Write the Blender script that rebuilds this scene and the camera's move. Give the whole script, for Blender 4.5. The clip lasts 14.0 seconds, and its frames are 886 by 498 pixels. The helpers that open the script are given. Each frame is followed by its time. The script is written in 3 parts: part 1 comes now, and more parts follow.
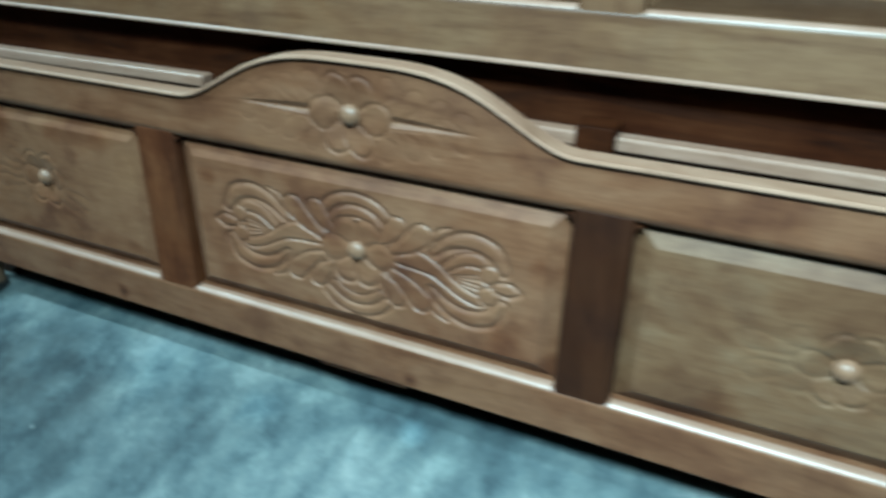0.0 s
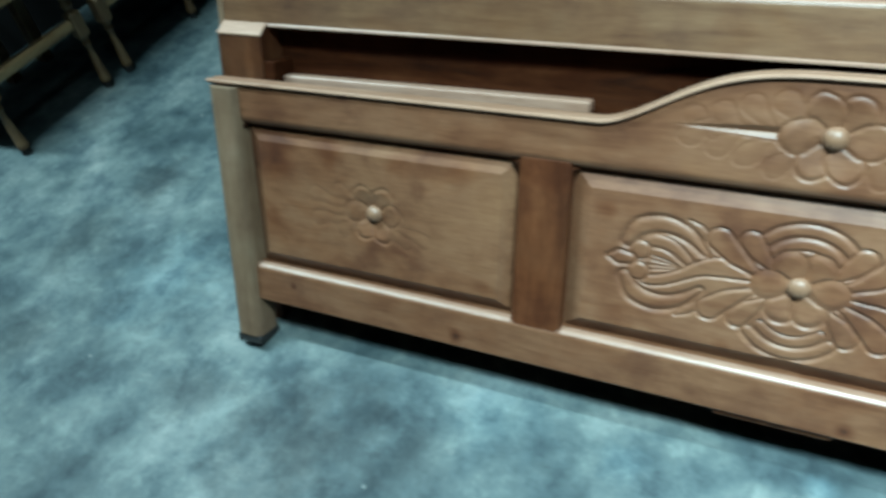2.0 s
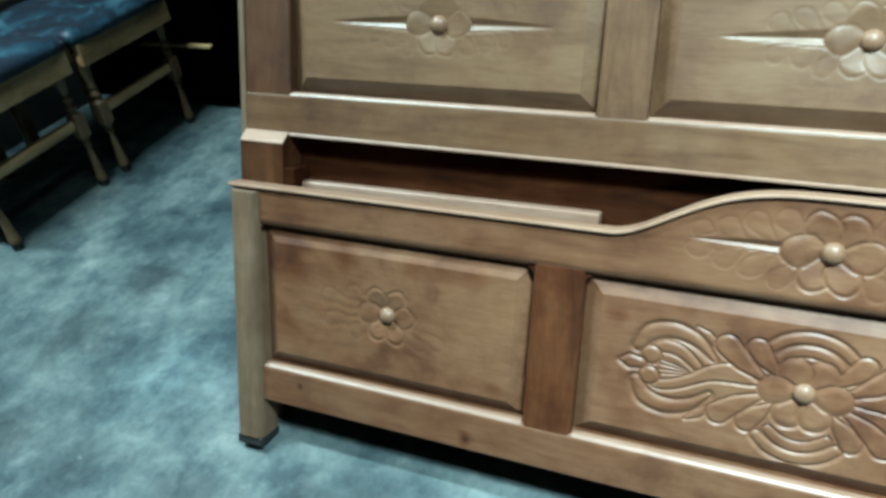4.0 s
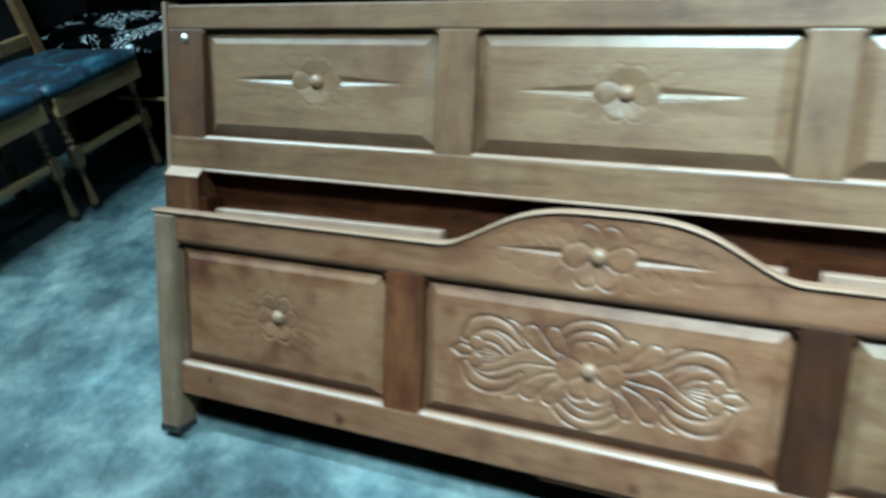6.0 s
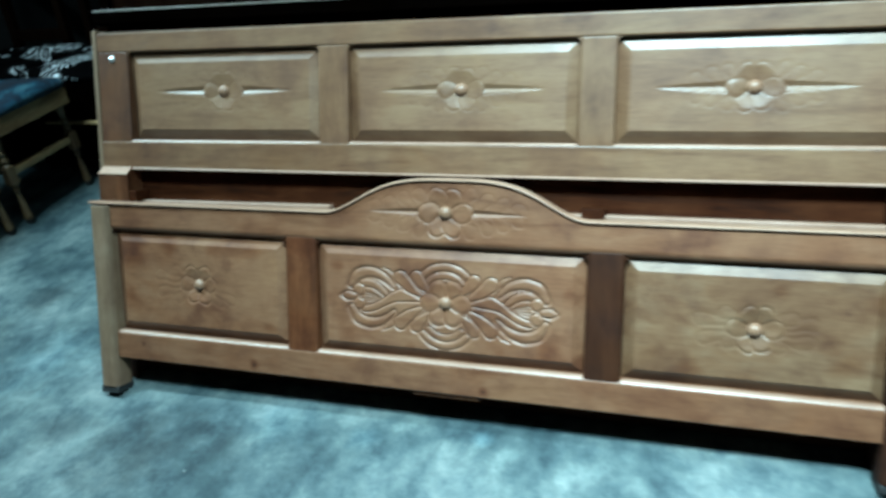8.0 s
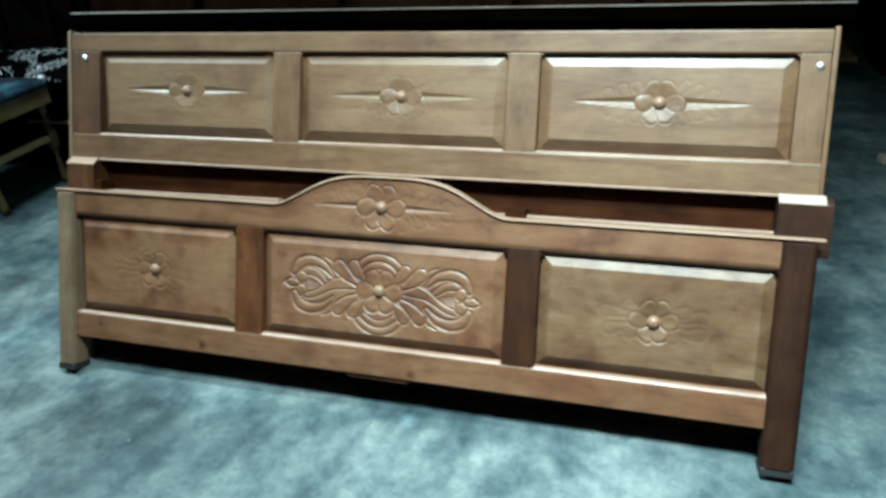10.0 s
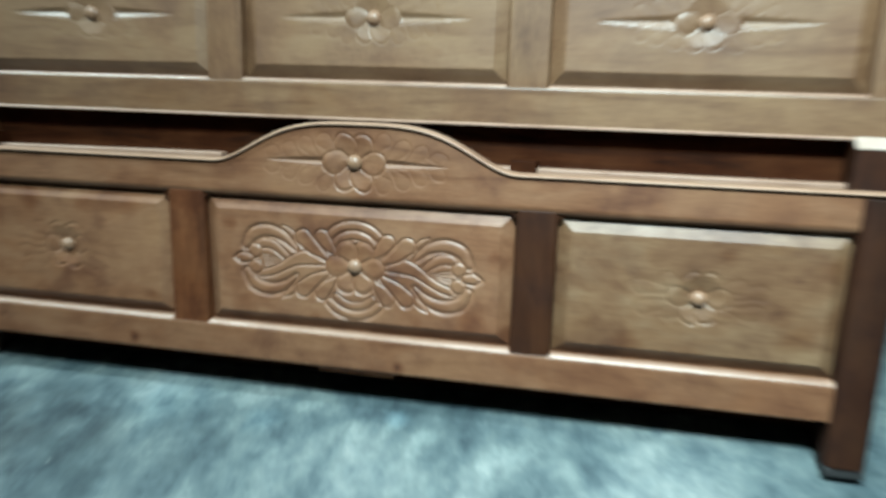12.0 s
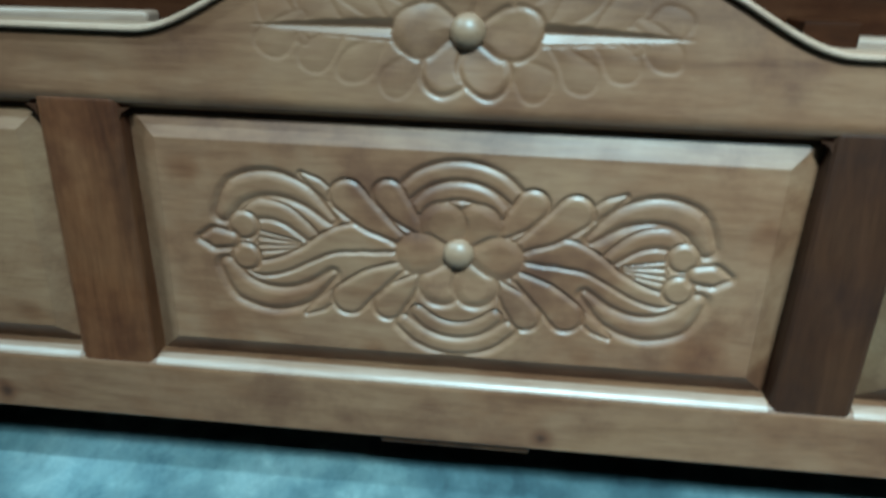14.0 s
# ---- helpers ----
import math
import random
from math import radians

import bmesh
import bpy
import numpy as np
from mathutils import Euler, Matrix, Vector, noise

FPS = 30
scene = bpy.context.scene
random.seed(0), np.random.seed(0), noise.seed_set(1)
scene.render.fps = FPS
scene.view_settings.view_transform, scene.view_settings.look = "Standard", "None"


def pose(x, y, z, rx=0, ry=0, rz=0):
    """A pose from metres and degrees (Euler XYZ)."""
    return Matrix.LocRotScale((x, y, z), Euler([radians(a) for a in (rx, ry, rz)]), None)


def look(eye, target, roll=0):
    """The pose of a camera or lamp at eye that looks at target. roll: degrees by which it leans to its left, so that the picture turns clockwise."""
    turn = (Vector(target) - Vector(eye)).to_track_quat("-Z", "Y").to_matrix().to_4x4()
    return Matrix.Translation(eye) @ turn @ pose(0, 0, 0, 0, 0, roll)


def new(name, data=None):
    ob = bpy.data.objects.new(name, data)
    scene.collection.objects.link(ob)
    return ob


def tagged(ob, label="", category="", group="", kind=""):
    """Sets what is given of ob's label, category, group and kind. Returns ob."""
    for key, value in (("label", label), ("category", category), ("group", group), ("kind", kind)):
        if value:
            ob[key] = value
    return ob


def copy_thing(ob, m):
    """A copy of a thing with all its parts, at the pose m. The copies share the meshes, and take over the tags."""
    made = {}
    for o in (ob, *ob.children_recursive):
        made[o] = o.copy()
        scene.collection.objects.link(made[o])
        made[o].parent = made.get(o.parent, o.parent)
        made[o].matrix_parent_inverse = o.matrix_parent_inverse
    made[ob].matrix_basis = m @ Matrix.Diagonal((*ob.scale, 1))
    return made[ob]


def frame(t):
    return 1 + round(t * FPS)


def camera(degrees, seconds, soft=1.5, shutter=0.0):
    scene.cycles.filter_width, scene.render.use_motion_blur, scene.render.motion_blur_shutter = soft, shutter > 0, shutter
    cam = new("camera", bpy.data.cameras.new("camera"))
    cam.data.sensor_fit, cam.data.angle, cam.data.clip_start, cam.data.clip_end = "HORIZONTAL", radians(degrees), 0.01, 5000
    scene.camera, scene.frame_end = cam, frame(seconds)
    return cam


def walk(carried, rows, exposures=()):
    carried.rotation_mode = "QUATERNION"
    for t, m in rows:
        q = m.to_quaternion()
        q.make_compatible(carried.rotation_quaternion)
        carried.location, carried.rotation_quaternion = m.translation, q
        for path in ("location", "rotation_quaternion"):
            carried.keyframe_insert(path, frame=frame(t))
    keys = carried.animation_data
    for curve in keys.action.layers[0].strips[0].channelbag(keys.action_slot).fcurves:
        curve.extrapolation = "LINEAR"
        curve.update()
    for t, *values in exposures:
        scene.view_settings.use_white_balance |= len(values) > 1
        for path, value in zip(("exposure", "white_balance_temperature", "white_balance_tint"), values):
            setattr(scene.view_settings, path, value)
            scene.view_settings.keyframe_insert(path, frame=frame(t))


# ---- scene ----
cam = camera(64.0, 14.0, soft=3.0, shutter=1.0)
PATH = [
    (0, (0.468, -0.753, 0.744), (-0.25, 0.882, -0.157), 1.5),
    (0.5, (0.33, -0.743, 0.754), (-0.41, 0.864, -0.178), 0.6),
    (1, (0.181, -0.771, 0.749), (-0.538, 0.834, -0.203), 1.2),
    (1.5, (0.029, -0.844, 0.729), (-0.637, 0.827, -0.145), 0.5),
    (2, (-0.084, -0.912, 0.697), (-0.832, 0.758, -0.11), 0.5),
    (2.5, (-0.137, -0.941, 0.691), (-0.844, 0.786, -0.03), 1.1),
    (3, (-0.156, -0.954, 0.687), (-0.824, 0.82, 0.05), 2.3),
    (5.5, (0.026, -1.058, 0.729), (-0.713, 0.75, 0.3), 2.6),
    (6, (0.182, -1.123, 0.713), (-0.546, 0.698, 0.319), 2.4),
    (6.5, (0.303, -1.205, 0.701), (-0.442, 0.6, 0.269), 1.9),
    (7, (0.321, -1.232, 0.689), (-0.37, 0.602, 0.29), 2.3),
    (7.5, (0.357, -1.31, 0.668), (-0.295, 0.548, 0.315), 1.5),
    (8, (0.426, -1.424, 0.644), (-0.143, 0.468, 0.333), 0.4),
    (8.5, (0.508, -1.487, 0.624), (-0.031, 0.423, 0.381), -0.6),
    (9, (0.556, -1.536, 0.621), (0.015, 0.376, 0.393), 1.2),
    (11.5, (0.599, -1.479, 0.541), (0.068, 0.429, 0.259), 3.3),
    (12, (0.422, -1.227, 0.614), (0.031, 0.687, 0.186), 1.8),
    (12.5, (0.217, -0.883, 0.601), (-0.043, 1.021, 0.046), 2.3),
    (13, (0.082, -0.665, 0.543), (-0.11, 1.199, -0.157), 3.8),
    (13.5, (0.016, -0.582, 0.559), (-0.089, 1.27, -0.187), 3.8),
    (14, (0.038, -0.586, 0.541), (-0.123, 1.257, -0.221), 1.7),
]

# The carved boards lean back by this much; the camera's rows are set against their front face.
LEAN = pose(0, 0, 0.019, -22.5)
walk(cam, [(t, LEAN @ look(eye, target, roll)) for t, eye, target, roll in PATH],
     [(0, -0.5, 4980, -12), (0.5, -0.46, 4980, -12), (1.5, -0.25, 5130, -11), (2, -0.13, 5305, -9), (3, 0.02, 5655, -6), (5.5, 0.1, 4950, -12), (6.5, 0.0, 4880, -13), (8, -0.04, 4980, -13), (9, -0.03, 5255, -10), (11.5, -0.16, 5855, -1), (12.5, -0.27, 5405, -7), (13, -0.36, 5080, -15), (14, -0.42, 4560, -19)])

# ---- light ----
world = bpy.data.worlds.new("world")
scene.world = world
world.use_nodes = True
world.node_tree.nodes["Background"].inputs[0].default_value = (0.75, 0.9, 1.0, 1)
world.node_tree.nodes["Background"].inputs[1].default_value = 0.001


def area_lamp(name, place, target, sx, sy, watts, colour, spread):
    data = bpy.data.lights.new(name, "AREA")
    data.shape, data.size, data.size_y, data.energy, data.color = "RECTANGLE", sx, sy, watts, colour
    data.spread = radians(spread)
    ob = new(name, data)
    ob.matrix_world = look(place, target)
    return ob


area_lamp("ceiling_tube_light", (0.55, -0.62, 2.6), (0.7, -0.15, 0), 1.2, 0.1, 74, (0.9, 1.0, 0.98), 90)
area_lamp("second_ceiling_tube_light", (-1.9, 0.1, 2.6), (-1.5, 0.1, 0), 0.1, 1.2, 63, (0.9, 1.0, 0.98), 120)


# ---- materials ----
def nodes_of(name):
    m = bpy.data.materials.new(name)
    m.use_nodes = True
    nt = m.node_tree
    return m, nt, nt.nodes["Principled BSDF"]


def add(nt, kind, **values):
    n = nt.nodes.new(kind)
    for k, v in values.items():
        n.inputs[k.replace("_", " ")].default_value = v
    return n


def ramp(nt, stops, fac):
    n = nt.nodes.new("ShaderNodeValToRGB")
    el = n.color_ramp.elements
    el[0].position, el[0].color = stops[0][0], (*stops[0][1], 1)
    el[1].position, el[1].color = stops[-1][0], (*stops[-1][1], 1)
    for p, c in stops[1:-1]:
        e = el.new(p)
        e.color = (*c, 1)
    nt.links.new(fac, n.inputs[0])
    return n.outputs[0]


def mix(nt, kind, fac, a, b):
    n = nt.nodes.new("ShaderNodeMix")
    n.data_type, n.blend_type = "RGBA", kind
    for sock, v in ((n.inputs[0], fac), (n.inputs[6], a), (n.inputs[7], b)):
        if isinstance(v, (int, float)):
            sock.default_value = v
        elif isinstance(v, tuple):
            sock.default_value = (*v, 1)
        else:
            nt.links.new(v, sock)
    return n.outputs[2]


def coords(nt, scale, spread=0.0):
    """Object coordinates, stretched by scale, shifted by the object's own random number."""
    tc = nt.nodes.new("ShaderNodeTexCoord")
    mp = nt.nodes.new("ShaderNodeMapping")
    mp.inputs["Scale"].default_value = scale
    src = tc.outputs["Object"]
    if spread:
        info = nt.nodes.new("ShaderNodeObjectInfo")
        sh = add(nt, "ShaderNodeVectorMath")
        sh.operation = "MULTIPLY_ADD"
        nt.links.new(info.outputs["Random"], sh.inputs[0])
        sh.inputs[1].default_value = (spread, spread * 0.7, spread * 1.3)
        nt.links.new(src, sh.inputs[2])
        src = sh.outputs[0]
    nt.links.new(src, mp.inputs["Vector"])
    return mp.outputs[0]


def noise_tex(nt, vec, scale, detail=4.0, rough=0.55, distort=0.0):
    n = add(nt, "ShaderNodeTexNoise", Scale=scale, Detail=detail, Roughness=rough, Distortion=distort)
    nt.links.new(vec, n.inputs["Vector"])
    return n.outputs["Fac"]


def bump(nt, bsdf, height, strength, distance):
    b = add(nt, "ShaderNodeBump", Strength=strength, Distance=distance)
    nt.links.new(height, b.inputs["Height"])
    nt.links.new(b.outputs[0], bsdf.inputs["Normal"])


def wood(name, pale, mid, dark, axis="x", rough=0.46, coat=0.5, stain=0.6, shine=0.36):
    m, nt, p = nodes_of(name)
    long, across = 1.6, 12.0
    sc = {"x": (long, across, across), "y": (across, long, across), "z": (across, across, long)}[axis]
    v = coords(nt, sc, 7.0)
    grain = noise_tex(nt, v, 1.6, 7.0, 0.62, 1.4)
    col = ramp(nt, [(0.28, dark), (0.47, mid), (0.72, pale)], grain)
    pores = noise_tex(nt, coords(nt, tuple(a * 6 for a in sc), 5.0), 3.0, 3.0, 0.6)
    col = mix(nt, "MULTIPLY", 0.4, col, ramp(nt, [(0.3, (0.58, 0.48, 0.42)), (0.6, (1, 1, 1))], pores))
    blot = noise_tex(nt, coords(nt, (1, 1, 1), 3.0), 10.0, 6.0, 0.66, 0.25)
    col = mix(nt, "MULTIPLY", stain, col, ramp(nt, [(0.33, (0.42, 0.27, 0.18)), (0.47, (0.86, 0.8, 0.74)), (0.58, (1.0, 1.0, 1.0)), (0.7, (1.08, 1.08, 1.06))], blot))
    broad = noise_tex(nt, coords(nt, (1, 1, 1.4), 9.0), 5.0, 5.0, 0.62, 0.4)
    col = mix(nt, "MULTIPLY", stain, col, ramp(nt, [(0.36, (0.56, 0.4, 0.3)), (0.46, (0.88, 0.78, 0.69)), (0.54, (1.0, 1.0, 1.0)), (0.66, (1.08, 1.1, 1.06))], broad))
    nt.links.new(col, p.inputs["Base Color"])
    nt.links.new(ramp(nt, [(0.3, (rough + 0.16,) * 3), (0.7, (rough - 0.04,) * 3)], blot), p.inputs["Roughness"])
    p.inputs["Coat Weight"].default_value = 0.7 * coat
    p.inputs["Coat Roughness"].default_value = 0.38
    p.inputs["Specular IOR Level"].default_value = shine
    bump(nt, p, pores, 0.12, 0.002)
    return m


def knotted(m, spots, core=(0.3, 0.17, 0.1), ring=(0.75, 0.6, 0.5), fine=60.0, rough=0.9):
    """Dark knots, smudges and painted shade of the wood at given places of the board."""
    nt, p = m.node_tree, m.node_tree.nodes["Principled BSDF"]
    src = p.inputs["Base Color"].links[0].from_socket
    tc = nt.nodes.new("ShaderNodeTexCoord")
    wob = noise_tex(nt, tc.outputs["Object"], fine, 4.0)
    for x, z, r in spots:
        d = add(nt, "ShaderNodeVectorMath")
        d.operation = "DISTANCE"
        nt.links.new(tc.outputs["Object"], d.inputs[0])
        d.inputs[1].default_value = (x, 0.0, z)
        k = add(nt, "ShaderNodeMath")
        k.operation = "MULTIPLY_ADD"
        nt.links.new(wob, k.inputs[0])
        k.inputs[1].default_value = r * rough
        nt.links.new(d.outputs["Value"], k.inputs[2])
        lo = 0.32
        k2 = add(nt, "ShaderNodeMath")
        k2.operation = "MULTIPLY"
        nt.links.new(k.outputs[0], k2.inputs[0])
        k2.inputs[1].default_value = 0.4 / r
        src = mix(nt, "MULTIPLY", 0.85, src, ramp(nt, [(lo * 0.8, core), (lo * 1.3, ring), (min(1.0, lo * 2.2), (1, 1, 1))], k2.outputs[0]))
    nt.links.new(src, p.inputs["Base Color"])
    return m


def plain(name, colour, rough, metal=0.0, vary=0.25, scale=12.0, coat=0.0):
    m, nt, p = nodes_of(name)
    n = noise_tex(nt, coords(nt, (1, 1, 1), 2.0), scale, 5.0, 0.6)
    lo, hi = tuple(c * (1 - vary) for c in colour), tuple(c * (1 + vary) for c in colour)
    nt.links.new(ramp(nt, [(0.3, lo), (0.7, hi)], n), p.inputs["Base Color"])
    p.inputs["Roughness"].default_value, p.inputs["Metallic"].default_value = rough, metal
    p.inputs["Coat Weight"].default_value = coat
    bump(nt, p, n, 0.1, 0.002)
    return m


PALE, MID, DEEP = (0.174, 0.0915, 0.048), (0.145, 0.0719, 0.0356), (0.0938, 0.0415, 0.0189)
WOOD_X = wood("varnished_wood_long", PALE, MID, DEEP, "x", coat=0.4, stain=0.62)
WOOD_PANEL = wood("varnished_panel_wood", (0.178, 0.11, 0.0595), (0.152, 0.089, 0.046), (0.108, 0.057, 0.0275), "x", coat=0.8, stain=0.45)
HEAD_TONES = (0.16, 0.096, 0.05), (0.132, 0.0755, 0.0375), (0.086, 0.0436, 0.02)
HEAD_X = wood("varnished_headboard_wood_long", *HEAD_TONES, "x", coat=0.4, stain=0.55)
HEAD_Z = wood("varnished_headboard_wood_upright", *HEAD_TONES, "z", coat=0.4, stain=0.55)
# Reddish wood dimmed in colour for vignette and for shade in corners and legs.
WOOD_RED_DIMMED = wood("dimmed_reddish_wood", (0.0418, 0.0152, 0.00581), (0.0261, 0.00911, 0.00327), (0.0109, 0.00399, 0.00181), "z", rough=0.5, coat=0.25, stain=0.6, shine=0.16)
# Reddish brown board, darkened in colour for the gap it stands in.
WOOD_BAND = wood("gap_shaded_board_wood", (0.0496, 0.0183, 0.00687), (0.0305, 0.0103, 0.0038), (0.00916, 0.0038, 0.00229), "x", rough=0.6, coat=0.0)
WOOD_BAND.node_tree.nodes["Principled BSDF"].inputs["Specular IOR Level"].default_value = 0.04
WOOD_POST = wood("pale_post_wood", (0.193, 0.134, 0.0874), (0.167, 0.117, 0.0722), (0.133, 0.0893, 0.053), "z", rough=0.55, coat=0.15, stain=0.3)
# Dark-stained woods taken down to near black, with their shade in the colour.
WOOD_DARK = wood("dark_stained_shaded_wood", (0.0009, 0.0006, 0.0005), (0.0006, 0.0004, 0.0003), (0.0003, 0.0002, 0.0002), "x", rough=0.65, coat=0.0)
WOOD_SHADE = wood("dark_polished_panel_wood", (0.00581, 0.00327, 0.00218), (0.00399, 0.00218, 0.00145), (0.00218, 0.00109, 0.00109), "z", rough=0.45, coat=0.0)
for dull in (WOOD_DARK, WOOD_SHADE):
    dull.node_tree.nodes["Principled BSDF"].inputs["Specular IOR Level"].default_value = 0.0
WOOD_GLINT = wood("ledge_glint_line", (0.145, 0.127, 0.106), (0.109, 0.0911, 0.0726), (0.0508, 0.0399, 0.0327), "x", rough=0.3, coat=1.0)
WOOD_CHAIR = wood("chair_wood", (0.205, 0.144, 0.07), (0.145, 0.095, 0.043), (0.075, 0.046, 0.021), "z", stain=0.5)
WOOD_CHAIR_RAIL = wood("chair_rail_wood", (0.46, 0.335, 0.165), (0.365, 0.247, 0.113), (0.22, 0.135, 0.062), "y", stain=0.4)
WOOD_BOSS = wood("pale_boss_wood", (0.212, 0.127, 0.075), (0.188, 0.109, 0.0625), (0.147, 0.081, 0.043), "x", rough=0.42, coat=0.5, stain=0.1)
WOOD_END = wood("brown_end_stile_wood", (0.102, 0.048, 0.0216), (0.0725, 0.0318, 0.0134), (0.0384, 0.0155, 0.00653), "z", stain=0.7)
WOOD_STILE = wood("reddish_brown_stile_wood", (0.133, 0.0564, 0.0238), (0.0977, 0.038, 0.0148), (0.0511, 0.0185, 0.0072), "z", rough=0.48, coat=0.25, stain=0.7, shine=0.16)
# Reddish post wood, with the darkening of the picture's right edge in its colour.
WOOD_POST_VIGNETTE = wood("vignette_darkened_post_wood", (0.0363, 0.0135, 0.00508), (0.0229, 0.00838, 0.00327), (0.0102, 0.00399, 0.00181), "z", rough=0.6, coat=0.05, stain=0.7, shine=0.16)
WOOD_SHOULDER = wood("brown_shoulder_wood", (0.092, 0.042, 0.019), (0.062, 0.0265, 0.0112), (0.03, 0.012, 0.005), "z", rough=0.5, coat=0.2, stain=0.8, shine=0.16)
# Bare wood of the offcut; on the right shoulder it paints the lamp's reflection.
WOOD_BARE_SHEEN = wood("bare_wood_and_whitish_sheen", (0.43, 0.37, 0.32), (0.37, 0.31, 0.265), (0.28, 0.22, 0.18), "x", rough=0.36, coat=0.5, stain=0.2)
FOOT_BLACK = plain("plain_foot_black", (0.012, 0.012, 0.012), 0.7)
STEEL = plain("bright_screw_steel", (0.9, 0.9, 0.88), 0.42, 1.0, 0.1)
WALL = plain("unlit_black_wall", (0.005, 0.005, 0.005), 0.85, vary=0.3, scale=3.0)
CEILING = plain("dim_ceiling_board", (0.044, 0.044, 0.044), 0.9, vary=0.15, scale=2.0)


# worn dark patches and pale smears of the cement: x, y, radius, tone
FLOOR_STAINS = ((-0.7, -0.17, 0.17, 0.5), (-0.5, -0.1, 0.09, 0.65), (-1.44, 0.37, 0.1, 0.5), (-1.48, 0.15, 0.13, 0.62), (-1.4, -0.13, 0.12, 0.6), (-0.94, -0.14, 0.09, 0.6),
                (-1.18, 0.1, 0.17, 1.35), (-0.4, 0.0, 0.13, 1.2), (0.09, 0.01, 0.035, 1.6), (-0.18, -0.03, 0.045, 1.35), (1.106, 0.927, 0.045, 1.9))


def floor_material():
    """Worn cement: broad clouds, blotches, pale smears of old plaster and small white specks."""
    m, nt, p = nodes_of("mottled_blue_grey_cement")
    big = noise_tex(nt, coords(nt, (1, 1, 1)), 2.6, 5.0, 0.62, 0.1)
    mid = noise_tex(nt, coords(nt, (1.25, 1, 1)), 8.0, 7.0, 0.66, 0.1)
    patch = noise_tex(nt, coords(nt, (1, 1.2, 1)), 21.0, 8.0, 0.7, 0.3)
    fine = noise_tex(nt, coords(nt, (1, 1, 1)), 70.0, 5.0, 0.65)
    speck = noise_tex(nt, coords(nt, (1, 1.1, 1)), 26.0, 2.0, 0.5)
    col = ramp(nt, [(0.36, (0.0262, 0.041, 0.0455)), (0.44, (0.0535, 0.0735, 0.0775)), (0.52, (0.082, 0.1055, 0.1065)), (0.64, (0.121, 0.144, 0.1415))], big)
    col = mix(nt, "MULTIPLY", 0.85, col, ramp(nt, [(0.37, (0.45, 0.53, 0.6)), (0.47, (0.88, 0.92, 0.95)), (0.55, (1.08, 1.07, 1.06)), (0.64, (1.45, 1.4, 1.36))], mid))
    col = mix(nt, "MULTIPLY", 0.45, col, ramp(nt, [(0.38, (0.45, 0.53, 0.58)), (0.48, (0.93, 0.95, 0.97)), (0.54, (1.05, 1.04, 1.03)), (0.63, (1.6, 1.52, 1.46))], patch))
    col = mix(nt, "MULTIPLY", 0.2, col, ramp(nt, [(0.3, (0.6, 0.62, 0.64)), (0.6, (1.05, 1.05, 1.05))], fine))
    wob = noise_tex(nt, coords(nt, (1, 1, 1)), 13.0, 6.0, 0.65)
    tc = nt.nodes.new("ShaderNodeTexCoord")
    for x, y, r, tone in FLOOR_STAINS:
        d = add(nt, "ShaderNodeVectorMath")
        d.operation = "DISTANCE"
        nt.links.new(tc.outputs["Object"], d.inputs[0])
        d.inputs[1].default_value = (x, y, 0.0)
        k = add(nt, "ShaderNodeMath")
        k.operation = "MULTIPLY_ADD"
        nt.links.new(wob, k.inputs[0])
        k.inputs[1].default_value = 2.2 * r
        nt.links.new(d.outputs["Value"], k.inputs[2])
        k2 = add(nt, "ShaderNodeMath")
        k2.operation = "MULTIPLY"
        nt.links.new(k.outputs[0], k2.inputs[0])
        k2.inputs[1].default_value = 0.33 / r
        col = mix(nt, "MULTIPLY", 1.0, col, ramp(nt, [(0.42, (tone * 0.97, tone, tone * 1.02)), (0.68, (1, 1, 1))], k2.outputs[0]))
    spot = ramp(nt, [(0.72, (0, 0, 0)), (0.78, (0.6, 0.6, 0.6))], speck)
    col = mix(nt, "MIX", spot, col, (0.15, 0.165, 0.16))
    nt.links.new(col, p.inputs["Base Color"])
    nt.links.new(ramp(nt, [(0.35, (0.66,) * 3), (0.65, (0.48,) * 3)], mid), p.inputs["Roughness"])
    p.inputs["Specular IOR Level"].default_value = 0.3
    bump(nt, p, fine, 0.15, 0.003)
    return m


def cushion_material():
    m, nt, p = nodes_of("teal_blue_satin_cushion_cloth")
    n = noise_tex(nt, coords(nt, (1, 1, 1), 4.0), 8.0, 4.0, 0.6, 0.8)
    f = noise_tex(nt, coords(nt, (1, 1, 1), 4.0), 40.0, 4.0, 0.6)
    col = ramp(nt, [(0.38, (0.0009, 0.0048, 0.012)), (0.5, (0.0024, 0.012, 0.0252)), (0.58, (0.009, 0.034, 0.056)), (0.68, (0.034, 0.078, 0.1))], n)
    nt.links.new(col, p.inputs["Base Color"])
    p.inputs["Roughness"].default_value = 0.5
    p.inputs["Sheen Weight"].default_value = 0.1
    p.inputs["Specular IOR Level"].default_value = 0.3
    bump(nt, p, f, 0.3, 0.004)
    return m


